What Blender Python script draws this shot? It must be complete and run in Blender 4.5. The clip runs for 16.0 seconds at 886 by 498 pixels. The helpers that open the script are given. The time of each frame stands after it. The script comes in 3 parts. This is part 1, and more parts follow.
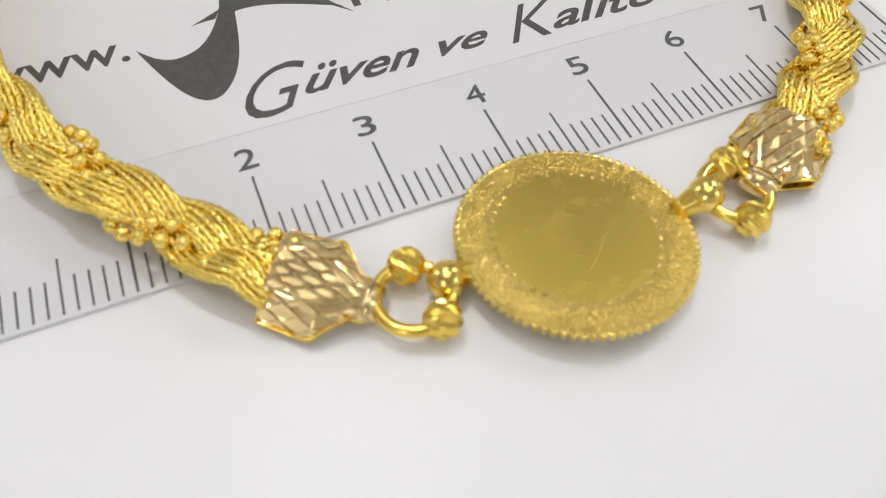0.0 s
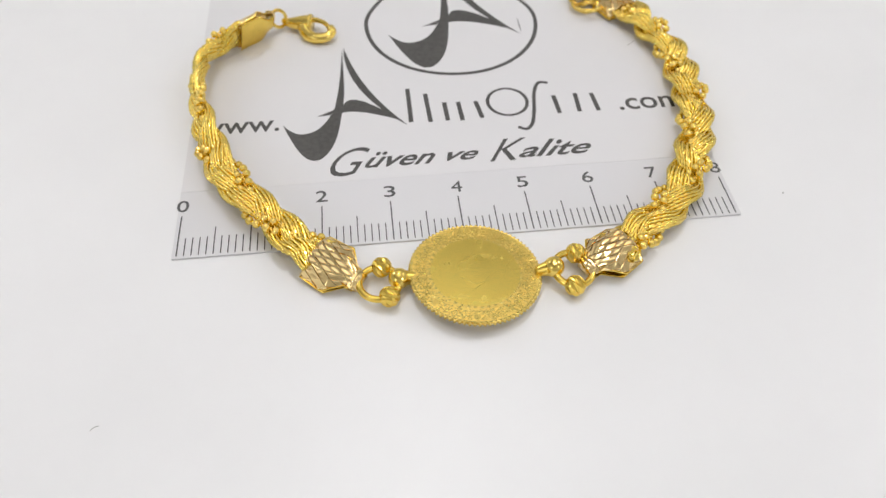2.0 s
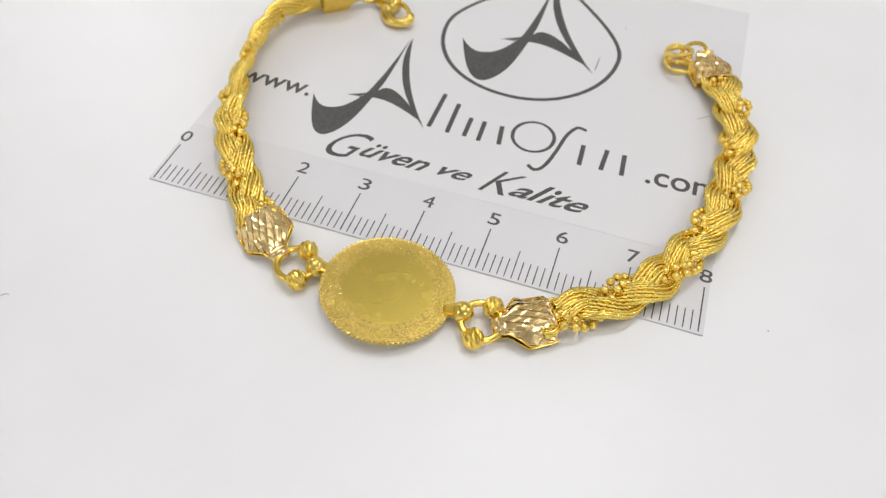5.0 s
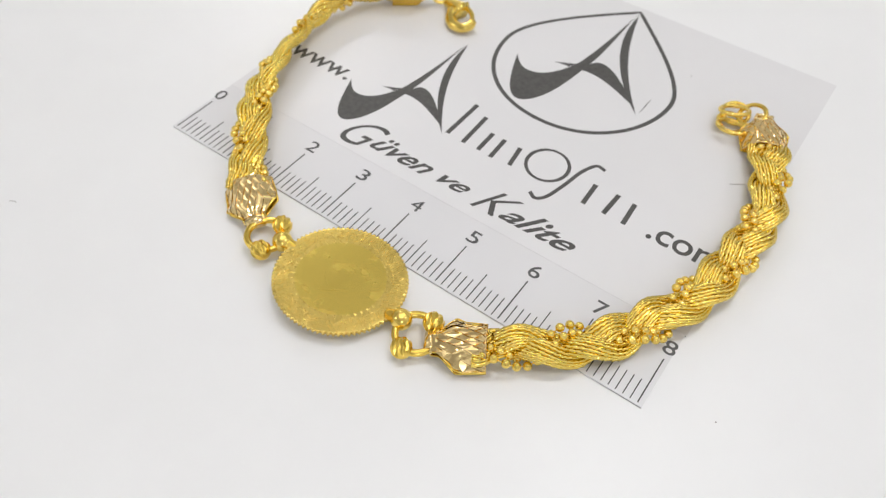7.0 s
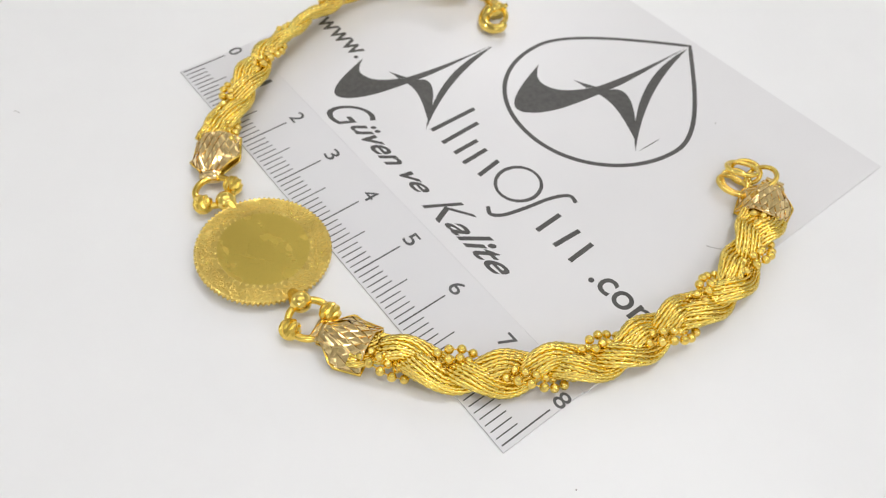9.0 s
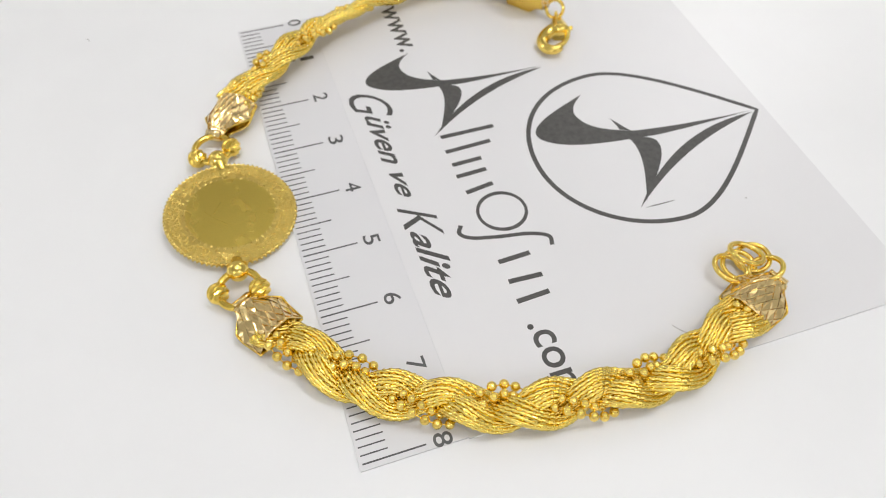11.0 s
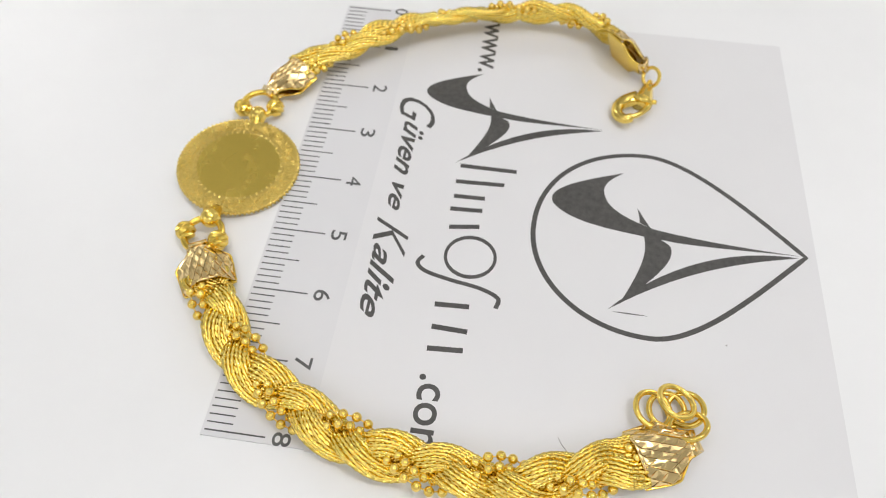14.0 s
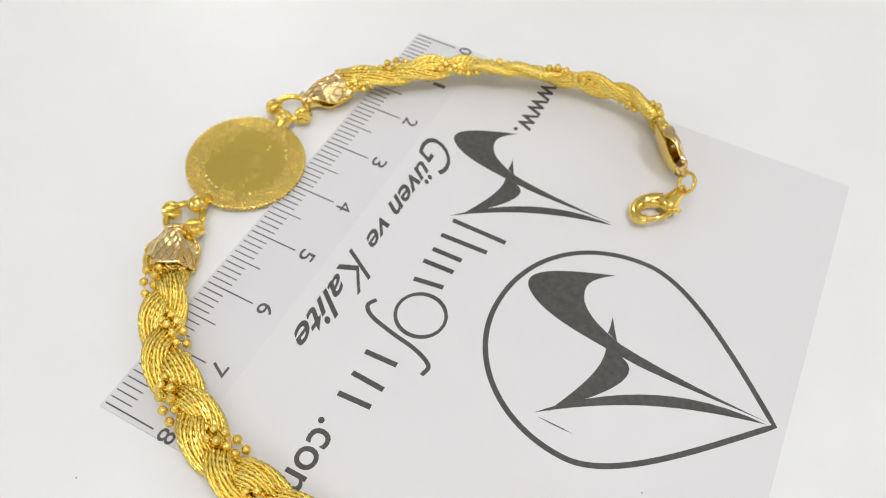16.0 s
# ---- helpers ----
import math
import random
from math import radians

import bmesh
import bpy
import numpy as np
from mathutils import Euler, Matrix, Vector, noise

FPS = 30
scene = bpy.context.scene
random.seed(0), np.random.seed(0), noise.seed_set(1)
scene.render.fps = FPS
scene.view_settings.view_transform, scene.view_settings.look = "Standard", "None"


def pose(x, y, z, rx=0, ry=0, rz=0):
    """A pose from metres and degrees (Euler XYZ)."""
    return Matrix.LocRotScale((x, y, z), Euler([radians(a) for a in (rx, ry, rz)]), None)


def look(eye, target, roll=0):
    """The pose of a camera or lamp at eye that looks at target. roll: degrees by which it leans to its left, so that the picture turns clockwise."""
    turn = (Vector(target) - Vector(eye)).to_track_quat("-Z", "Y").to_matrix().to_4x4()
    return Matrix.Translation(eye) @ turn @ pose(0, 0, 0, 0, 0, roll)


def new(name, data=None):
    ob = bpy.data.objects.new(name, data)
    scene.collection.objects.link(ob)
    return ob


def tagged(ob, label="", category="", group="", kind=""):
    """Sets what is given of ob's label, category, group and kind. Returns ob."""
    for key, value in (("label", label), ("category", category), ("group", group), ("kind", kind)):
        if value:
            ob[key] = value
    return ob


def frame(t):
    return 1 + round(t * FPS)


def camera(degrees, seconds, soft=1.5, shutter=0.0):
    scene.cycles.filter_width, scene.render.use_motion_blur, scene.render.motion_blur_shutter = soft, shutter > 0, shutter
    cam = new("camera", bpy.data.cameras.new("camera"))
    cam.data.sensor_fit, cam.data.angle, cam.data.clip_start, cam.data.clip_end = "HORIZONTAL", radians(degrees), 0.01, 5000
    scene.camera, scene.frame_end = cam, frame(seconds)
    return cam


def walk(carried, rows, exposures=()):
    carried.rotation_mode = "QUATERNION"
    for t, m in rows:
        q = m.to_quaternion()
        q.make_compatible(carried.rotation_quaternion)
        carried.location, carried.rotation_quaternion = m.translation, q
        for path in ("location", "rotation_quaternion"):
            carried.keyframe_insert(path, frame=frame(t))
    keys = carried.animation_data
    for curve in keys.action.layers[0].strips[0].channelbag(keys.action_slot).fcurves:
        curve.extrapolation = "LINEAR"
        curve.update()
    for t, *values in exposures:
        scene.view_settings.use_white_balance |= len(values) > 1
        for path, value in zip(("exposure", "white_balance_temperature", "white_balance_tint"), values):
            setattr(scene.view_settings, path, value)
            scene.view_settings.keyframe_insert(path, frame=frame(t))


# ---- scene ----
import collections

from mathutils.geometry import tessellate_polygon

cam = camera(61.6, 16.0, soft=0.85)
cam.data.dof.use_dof, cam.data.dof.focus_distance, cam.data.dof.aperture_fstop = True, 0.081, 50.0
PATH = [
    (0, (0.01870, -0.03307, 0.04514), (0.04167, 0.01946, -0.03681), 1.41),
    (0.5, (0.02042, -0.03987, 0.05212), (0.03825, 0.01546, -0.02926), 0.13),
    (1, (0.02499, -0.04597, 0.05683), (0.03797, 0.01316, -0.02276), -0.62),
    (1.5, (0.02605, -0.05176, 0.06611), (0.03703, 0.00790, -0.01339), 0.53),
    (2, (0.02831, -0.06750, 0.08018), (0.03637, -0.00440, 0.00302), 1.03),
    (2.5, (0.03338, -0.07035, 0.08221), (0.03676, -0.00640, 0.00541), 1.33),
    (3, (0.04204, -0.07051, 0.08154), (0.03979, -0.00641, 0.00482), 0.96),
    (3.5, (0.04940, -0.06816, 0.08091), (0.04280, -0.00459, 0.00401), 0.94),
    (4, (0.05473, -0.06492, 0.08083), (0.04409, -0.00225, 0.00363), 1.11),
    (6.5, (0.07801, -0.05163, 0.08081), (0.04780, 0.00227, 0.00218), 3.05),
    (7, (0.08304, -0.04839, 0.08059), (0.04866, 0.00382, 0.00254), 2.91),
    (7.5, (0.08595, -0.04475, 0.08090), (0.04846, 0.00453, 0.00238), 2.99),
    (8, (0.09066, -0.04020, 0.08079), (0.04947, 0.00634, 0.00244), 3.06),
    (8.5, (0.09754, -0.03355, 0.08090), (0.05322, 0.00960, 0.00233), 2.77),
    (9, (0.10077, -0.02750, 0.08042), (0.05426, 0.01172, 0.00105), 2.98),
    (9.5, (0.10283, -0.02183, 0.07952), (0.05391, 0.01308, -0.00041), 2.33),
    (10, (0.10576, -0.01507, 0.07865), (0.05338, 0.01533, -0.00092), 1.63),
    (12.5, (0.11479, 0.01474, 0.08329), (0.05726, 0.02030, 0.00169), 1.03),
    (13, (0.11322, 0.01981, 0.08285), (0.05564, 0.02118, 0.00110), 1.29),
    (13.5, (0.11077, 0.02628, 0.08385), (0.05392, 0.02297, 0.00165), 0.93),
    (14, (0.10887, 0.03250, 0.08451), (0.05182, 0.02463, 0.00276), 0.55),
    (14.5, (0.10622, 0.03851, 0.08491), (0.04963, 0.02615, 0.00339), 0.53),
    (15, (0.10285, 0.04476, 0.08588), (0.04737, 0.02782, 0.00443), 0.37),
    (15.5, (0.09931, 0.04883, 0.08622), (0.04493, 0.02797, 0.00493), 1.61),
    (16, (0.09548, 0.05246, 0.08618), (0.04283, 0.02733, 0.00496), 2.43),
]
walk(cam, [(t, look(eye, target, roll)) for t, eye, target, roll in PATH], [(0, -0.1, 6450, 11), (1, -0.1, 6450, 11), (2, -0.08, 6450, 11), (4, -0.08, 6450, 11), (7, -0.05, 6450, 10), (16, -0.01, 6450, 9.5)])

# ---- light: a lit shop ceiling over a white counter ----
world = bpy.data.worlds.new("world")
scene.world = world
world.use_nodes = True
world.node_tree.nodes["Background"].inputs["Color"].default_value = (1.0, 0.97, 0.94, 1)
world.node_tree.nodes["Background"].inputs["Strength"].default_value = 0.15


def ceiling_lamp(name, where, size, power, colour=(0.988, 0.985, 1.0), target=(0.04, 0.03, 0.0)):
    data = bpy.data.lights.new(name, "AREA")
    data.shape, data.size, data.energy, data.color = "DISK", size, power, colour
    ob = new(name, data)
    ob.matrix_world = look(where, target)
    return ob


ceiling_lamp("downlight", (0.08, 0.58, 1.56), 0.06, 5.2)
ceiling_lamp("downlight", (-0.45, 0.15, 1.58), 0.08, 1.3)
ceiling_lamp("downlight", (0.50, -0.05, 1.58), 0.08, 1.3)
ceiling_lamp("downlight", (-0.10, -0.40, 1.58), 0.08, 1.1)
# broad unseen fill added overhead to soften the shadows
ceiling_lamp("fill_panel", (0.05, 0.05, 1.64), 1.2, 2.25)
# second unseen fill, added to the north so the coin mirrors something brighter
ceiling_lamp("fill_panel", (0.3, 1.15, 1.64), 0.9, 1.9, target=(0.3, 1.15, 0))
# unseen fill lamps added near the walls, which the gold then reflects brighter
for x, y in ((-1.7, -1.7), (-1.7, 1.7), (1.7, -1.7), (1.75, 0.7)):
    ceiling_lamp("wall_fill", (x, y, 1.66), 0.25, 9.8, target=(x, y, 0))

MM = 0.001


# ---- materials ----
def material(name, colour, rough=0.5, metal=0.0, spread=0.06, scale=400.0, bump=0.0, bump_scale=2500.0, coat=0.0, per_object=0.0):
    m = bpy.data.materials.new(name)
    m.use_nodes = True
    nt = m.node_tree
    b = nt.nodes["Principled BSDF"]
    b.inputs["Metallic"].default_value = metal
    b.inputs["Coat Weight"].default_value = coat
    b.inputs["Coat Roughness"].default_value = 0.12
    co = nt.nodes.new("ShaderNodeTexCoord")
    n1 = nt.nodes.new("ShaderNodeTexNoise")
    n1.inputs["Scale"].default_value = scale
    n1.inputs["Detail"].default_value = 6
    nt.links.new(co.outputs["Object"], n1.inputs["Vector"])
    ramp = nt.nodes.new("ShaderNodeValToRGB")
    ramp.color_ramp.elements[0].position, ramp.color_ramp.elements[1].position = 0.3, 0.72
    ramp.color_ramp.elements[0].color = (*[max(0, c * (1 - spread)) for c in colour], 1)
    ramp.color_ramp.elements[1].color = (*[min(1, c * (1 + spread)) for c in colour], 1)
    nt.links.new(n1.outputs["Fac"], ramp.inputs["Fac"])
    last = ramp.outputs["Color"]
    if per_object:
        info = nt.nodes.new("ShaderNodeObjectInfo")
        hsv = nt.nodes.new("ShaderNodeHueSaturation")
        rng = nt.nodes.new("ShaderNodeMapRange")
        rng.inputs["To Min"].default_value, rng.inputs["To Max"].default_value = 1 - per_object, 1 + per_object
        nt.links.new(info.outputs["Random"], rng.inputs["Value"])
        nt.links.new(rng.outputs["Result"], hsv.inputs["Value"])
        nt.links.new(last, hsv.inputs["Color"])
        last = hsv.outputs["Color"]
    nt.links.new(last, b.inputs["Base Color"])
    rr = nt.nodes.new("ShaderNodeMapRange")
    rr.inputs["To Min"].default_value, rr.inputs["To Max"].default_value = rough * 0.8, min(1, rough * 1.25)
    nt.links.new(n1.outputs["Fac"], rr.inputs["Value"])
    nt.links.new(rr.outputs["Result"], b.inputs["Roughness"])
    if bump:
        n2 = nt.nodes.new("ShaderNodeTexNoise")
        n2.inputs["Scale"].default_value = bump_scale
        n2.inputs["Detail"].default_value = 4
        nt.links.new(co.outputs["Object"], n2.inputs["Vector"])
        bp = nt.nodes.new("ShaderNodeBump")
        bp.inputs["Strength"].default_value = bump
        bp.inputs["Distance"].default_value = 0.00006
        nt.links.new(n2.outputs["Fac"], bp.inputs["Height"])
        nt.links.new(bp.outputs["Normal"], b.inputs["Normal"])
    return m


GOLD = material("yellow_gold", (0.95, 0.69, 0.14), 0.18, 1.0, 0.05, 700)
GOLD_CORD = material("plaited_gold_wire", (1.0, 0.745, 0.175), 0.145, 1.0, 0.06, 900, 0.1, 5000, per_object=0.04)
GOLD_BALL = material("polished_gold_ball", (0.97, 0.725, 0.18), 0.13, 1.0, 0.04, 600)
GOLD_CUT = material("diamond_cut_gold", (0.92, 0.71, 0.345), 0.14, 1.0, 0.05, 500)
GOLD_COIN = material("coin_gold", (0.84, 0.635, 0.175), 0.25, 1.0, 0.06, 350, 0.3, 2200)
GOLD_FIELD = material("coin_field_gold", (0.80, 0.605, 0.135), 0.26, 1.0, 0.012, 300, 0.1, 900)
COUNTER = material("white_laminate", (0.83, 0.83, 0.832), 0.38, 0.0, 0.012, 60, 0.03, 900)
SHEET = material("clear_milky_plastic", (0.742, 0.735, 0.742), 0.36, 0.0, 0.006, 90, 0.02, 300)
STRIP = material("clear_ruler_plastic", (0.712, 0.707, 0.718), 0.34, 0.0, 0.006, 110, 0.02, 300)
INK = material("grey_black_ink", (0.072, 0.069, 0.065), 0.5, 0.0, 0.25, 1500, 0.1, 6000)
TICK_INK = material("grey_scale_ink", (0.10, 0.10, 0.10), 0.5, 0.0, 0.25, 1500)
DUST = material("grey_dust", (0.45, 0.43, 0.42), 0.9)
WALL = material("pale_wall_paint", (0.76, 0.75, 0.72), 0.8, 0.0, 0.05, 3)
CEIL = material("ceiling_paint", (0.85, 0.84, 0.82), 0.9, 0.0, 0.03, 3)
FLOOR = material("brown_floor", (0.42, 0.38, 0.33), 0.5, 0.0, 0.15, 4)


# ---- building helpers: lengths in millimetres ----
def build(name, shape, mat, smooth=True):
    verts, faces = shape[:2]
    me = bpy.data.meshes.new(name)
    me.from_pydata((np.asarray(verts, float) * MM).tolist(), [], [tuple(int(i) for i in f) for f in faces])
    me.materials.append(mat)
    flags = shape[2] if len(shape) > 2 else [smooth] * len(me.polygons)
    me.polygons.foreach_set("use_smooth", flags)
    me.update()
    return me


def part(name, shape, mat, parent, label="", smooth=True, kind="", at=None):
    ob = new(name, shape if isinstance(shape, bpy.types.Mesh) else build(name, shape, mat, smooth))
    ob.parent = parent
    if at is not None:
        ob.matrix_basis = at
    return tagged(ob, label=label, kind=kind)


def moved(shape, m):
    v = np.asarray(shape[0], float)
    r = np.array(m.to_3x3())
    return (v @ r.T + np.array(m.translation), *shape[1:])


def joined(shapes):
    verts, faces, n = [], [], 0
    for s in shapes:
        verts.append(np.asarray(s[0], float))
        faces += [tuple(i + n for i in f) for f in s[1]]
        n += len(s[0])
    return np.concatenate(verts), faces


def unit(v):
    return v / np.maximum(np.linalg.norm(v, axis=-1, keepdims=True), 1e-9)


def spline(points, step):
    """A smooth line through the points, in equal steps."""
    p = np.asarray(points, float)
    p = np.vstack([2 * p[0] - p[1], p, 2 * p[-1] - p[-2]])
    out = []
    for a, b, c, d in zip(p, p[1:], p[2:], p[3:]):
        t = np.linspace(0, 1, 40, endpoint=False)[:, None]
        out.append(0.5 * (2 * b + (c - a) * t + (2 * a - 5 * b + 4 * c - d) * t**2 + (3 * b - a - 3 * c + d) * t**3))
    out = np.vstack(out + [p[-2:-1]])
    s = np.r_[0, np.cumsum(np.linalg.norm(np.diff(out, axis=0), axis=1))]
    at = np.linspace(0, s[-1], int(s[-1] / step) + 1)
    return np.stack([np.interp(at, s, out[:, k]) for k in range(out.shape[1])], 1), at


def loft(rings, closed=False, caps=True):
    """Rings of equal point counts, joined into one skin."""
    rings = np.asarray(rings, float)
    n, m = rings.shape[:2]
    i, j = np.meshgrid(np.arange(n if closed else n - 1), np.arange(m), indexing="ij")
    k, l = (i + 1) % n, (j + 1) % m
    faces = np.stack([i * m + j, i * m + l, k * m + l, k * m + j], -1).reshape(-1, 4).tolist()
    if caps and not closed:
        faces += [list(range(m))[::-1], list(range((n - 1) * m, n * m))]
    return rings.reshape(-1, 3), faces


def tube(path, radius, m=10, closed=False, up=(0.05, 0.02, 1.0)):
    p = np.asarray(path, float)
    t = unit(np.roll(p, -1, 0) - np.roll(p, 1, 0)) if closed else unit(np.gradient(p, axis=0))
    a = unit(np.cross(t, np.broadcast_to(up, p.shape)))
    b = np.cross(a, t)
    w = np.linspace(0, 2 * np.pi, m, endpoint=False)
    r = np.broadcast_to(radius, (len(p),))[:, None, None]
    return loft(p[:, None] + r * (np.cos(w)[None, :, None] * a[:, None] + np.sin(w)[None, :, None] * b[:, None]), closed)


def torus(big, small, n=40, m=12):
    w = np.linspace(0, 2 * np.pi, n, endpoint=False)
    return tube(np.stack([big * np.cos(w), big * np.sin(w), 0 * w], 1), small, m, True)


def ball(radius, n=14, rings=9):
    a = np.linspace(0, np.pi, rings + 1)[1:-1]
    w = np.linspace(0, 2 * np.pi, n, endpoint=False)
    v = np.stack([np.outer(np.sin(a), np.cos(w)), np.outer(np.sin(a), np.sin(w)), np.outer(np.cos(a), np.ones(n))], -1) * radius
    return loft(v[::-1])


def cut_ball(radius):
    """A ball with slanting diamond-cut flutes round its axis z."""
    n, rings = 18, 10
    a = np.linspace(0.12, np.pi - 0.12, rings)
    out = []
    for k, lat in enumerate(a):
        w = np.linspace(0, 2 * np.pi, n, endpoint=False) + 0.55 * np.cos(lat) * 1.3
        r = radius * np.where(np.arange(n) % 2, 1.0, 0.83 + 0.1 * abs(np.cos(lat)))
        out.append(np.stack([r * np.sin(lat) * np.cos(w), r * np.sin(lat) * np.sin(w), radius * np.cos(lat) + 0 * w], 1))
    return loft(out[::-1])


def bezier(*segments, n=14):
    """A closed outline of cubic pieces; each: start, two handles; it ends where the next starts."""
    out = []
    for k, (a, b, c) in enumerate(segments):
        d = segments[(k + 1) % len(segments)][0]
        t = np.linspace(0, 1, n, endpoint=False)[:, None]
        a, b, c, d = (np.array(q, float) for q in (a, b, c, d))
        out.append(a * (1 - t) ** 3 + 3 * b * t * (1 - t) ** 2 + 3 * c * t**2 * (1 - t) + d * t**3)
    return np.vstack(out)


def plate(outline, z0, z1, holes=()):
    """A flat plate of that outline between two heights."""
    loops = [np.asarray(outline, float)] + [np.asarray(h, float) for h in holes]
    tris = tessellate_polygon([[Vector((x, y, 0)) for x, y in l] for l in loops])
    flat = np.vstack(loops)
    n = len(flat)
    verts = np.vstack([np.c_[flat, np.full(n, z1)], np.c_[flat, np.full(n, z0)]])
    area = lambda f: np.cross(flat[f[1]] - flat[f[0]], flat[f[2]] - flat[f[0]])  # noqa: E731
    tris = [f if area(f) > 0 else f[::-1] for f in tris]
    faces = [tuple(f) for f in tris] + [tuple(i + n for i in f[::-1]) for f in tris]
    k = 0
    for l in loops:
        m = len(l)
        turn = np.sum(l[:, 0] * np.roll(l[:, 1], -1) - l[:, 1] * np.roll(l[:, 0], -1)) > 0
        for i in range(m):
            a, b = k + i, k + (i + 1) % m
            faces.append((a, a + n, b + n, b) if turn == (l is loops[0]) or turn else (b, b + n, a + n, a))
        k += m
    return verts, faces


def bar(x0, y0, x1, y1, width, z0, z1):
    d = unit(np.array([x1 - x0, y1 - y0], float))
    s = np.array([-d[1], d[0]]) * width / 2
    a, b = np.array([x0, y0]), np.array([x1, y1])
    return plate([a - s, b - s, b + s, a + s], z0, z1)


def lettering(name, body, box, z, parent, mat, shear=0.0, weight=0.0, label="", low=1.0):
    """Words in the built-in font, set into a box (x0, y0, x1, y1); low squeezes the small letters."""
    cu = bpy.data.curves.new(name, "FONT")
    cu.body, cu.shear, cu.offset, cu.extrude, cu.resolution_u = body, shear, weight, 0.01, 4
    tmp = new(name, cu)
    me = bpy.data.meshes.new_from_object(tmp.evaluated_get(bpy.context.evaluated_depsgraph_get()))
    bpy.data.objects.remove(tmp)
    bpy.data.curves.remove(cu)
    v = np.empty(len(me.vertices) * 3)
    me.vertices.foreach_get("co", v)
    v = v.reshape(-1, 3)
    lo, hi = v.min(0), v.max(0)
    x0, y0, x1, y1 = box
    v[:, 0] = x0 + (v[:, 0] - lo[0]) / (hi[0] - lo[0]) * (x1 - x0)
    h = (v[:, 1] - lo[1]) / (hi[1] - lo[1])
    h = np.where(h < 0.72, h * low, 1 - (1 - h) * (1 - 0.72 * low) / 0.28)
    v[:, 1] = y0 + h * (y1 - y0)
    v[:, 2] = z + (v[:, 2] > 0) * 0.02
    faces = [tuple(p.vertices) for p in me.polygons]
    bpy.data.meshes.remove(me)
    same = {}
    spot = [same.setdefault((round(p[0], 3), round(p[1], 3)), k) for k, p in enumerate(v)]
    lead = list(range(len(v)))

    def root(k):
        while lead[k] != k:
            k = lead[k]
        return k

    for k, q in enumerate(spot):
        lead[root(k)] = root(q)
    for f in faces:
        for k in f[1:]:
            lead[root(k)] = root(f[0])
    glyphs = collections.defaultdict(list)
    for f in faces:
        glyphs[root(f[0])].append(f)
    if len(glyphs) == 1:
        return part(name, (v, faces), mat, parent, label, False)
    text = tagged(new(name), label=label)
    text.parent = parent
    middle = lambda fs: np.mean([v[k] for f in fs for k in f], axis=0)  # noqa: E731
    low_edge = lambda fs: min(v[k][1] for f in fs for k in f)  # noqa: E731
    stems = [g for g in glyphs.values() if low_edge(g) < y0 + 0.45 * (y1 - y0)]
    homes = [middle(g) for g in stems]
    for g in glyphs.values():
        if low_edge(g) >= y0 + 0.45 * (y1 - y0):
            m = middle(g)
            m[0] -= shear * 0.5 * (m[1] - (y0 + y1) / 2)
            stems[int(np.argmin([abs(h[0] - m[0]) for h in homes]))].extend(g)
    for g in stems:
        used = sorted({k for f in g for k in f})
        place = {k: i for i, k in enumerate(used)}
        part("letter", (v[used], [tuple(place[k] for k in f) for f in g]), mat, text, "", False)
    return text


# ---- the room and the counter ----
def slab(name, x0, y0, z0, x1, y1, z1, mat, label):
    v = [(x, y, z) for z in (z0, z1) for y in (y0, y1) for x in (x0, x1)]
    f = [(0, 2, 3, 1), (4, 5, 7, 6), (0, 1, 5, 4), (2, 6, 7, 3), (0, 4, 6, 2), (1, 3, 7, 5)]
    ob = new(name, build(name, (np.array(v) * 1000, f), mat, False))
    return tagged(ob, label=label, kind="structure", category=name.split("_")[0])


slab("floor", -2, -2, -0.95, 2, 2, -0.9, FLOOR, "brown floor under the white counter")
slab("ceiling", -2, -2, 1.7, 2, 2, 1.75, CEIL, "off-white plain ceiling over the counter")
slab("wall_north", -2, 2, -0.9, 2, 2.1, 1.7, WALL, "plain pale beige painted wall")
slab("wall_south", -2, -2.1, -0.9, 2, -2, 1.7, WALL, "plain pale beige painted wall")
slab("wall_east", 2, -2, -0.9, 2.1, 2, 1.7, WALL, "plain pale beige painted wall")
slab("wall_west", -2.1, -2, -0.9, -2, 2, 1.7, WALL, "plain pale beige painted wall")
slab("counter", -0.7, -0.55, -0.9, 0.8, 0.6, 0.0, COUNTER, "smooth white laminate counter top, evenly lit")

# ---- the ruler card ----
card = tagged(new("ruler_card"), "milky clear plastic ruler card with dark print, flat on the counter", "ruler card")
TOP = 0.35


def sheet(x0, y0, x1, y1, z0, z1, corner=0.25):
    w = np.linspace(0, np.pi / 2, 5)
    pts = []
    for cx, cy, a in ((x1 - corner, y1 - corner, 0), (x0 + corner, y1 - corner, 1), (x0 + corner, y0 + corner, 2), (x1 - corner, y0 + corner, 3)):
        pts += [(cx + corner * np.cos(u + a * np.pi / 2), cy + corner * np.sin(u + a * np.pi / 2)) for u in w]
    return plate(pts, z0, z1)


part("sheet", sheet(-0.6, 12.5, 80.9, 75.5, 0.0, TOP, 0.01), SHEET, card, "milky plastic sheet", False)
part("ruler_strip", sheet(-0.6, -0.1, 80.7, 12.49, 0.0, TOP - 0.03, 0.01), STRIP, card, "clear ruler strip", False)
P0, P1 = TOP - 0.06, TOP + 0.015
ticks = {}
for k in range(81):
    high = 7.66 if k % 10 == 0 else 5.25 if k % 5 == 0 else 3.45
    if high not in ticks:
        ticks[high] = build("tick", bar(0, 0.25, 0, high, 0.19 if high > 7 else 0.155, P0, P1), TICK_INK, False)
    part("tick", ticks[high], TICK_INK, card, at=pose(k * MM, 0, 0))
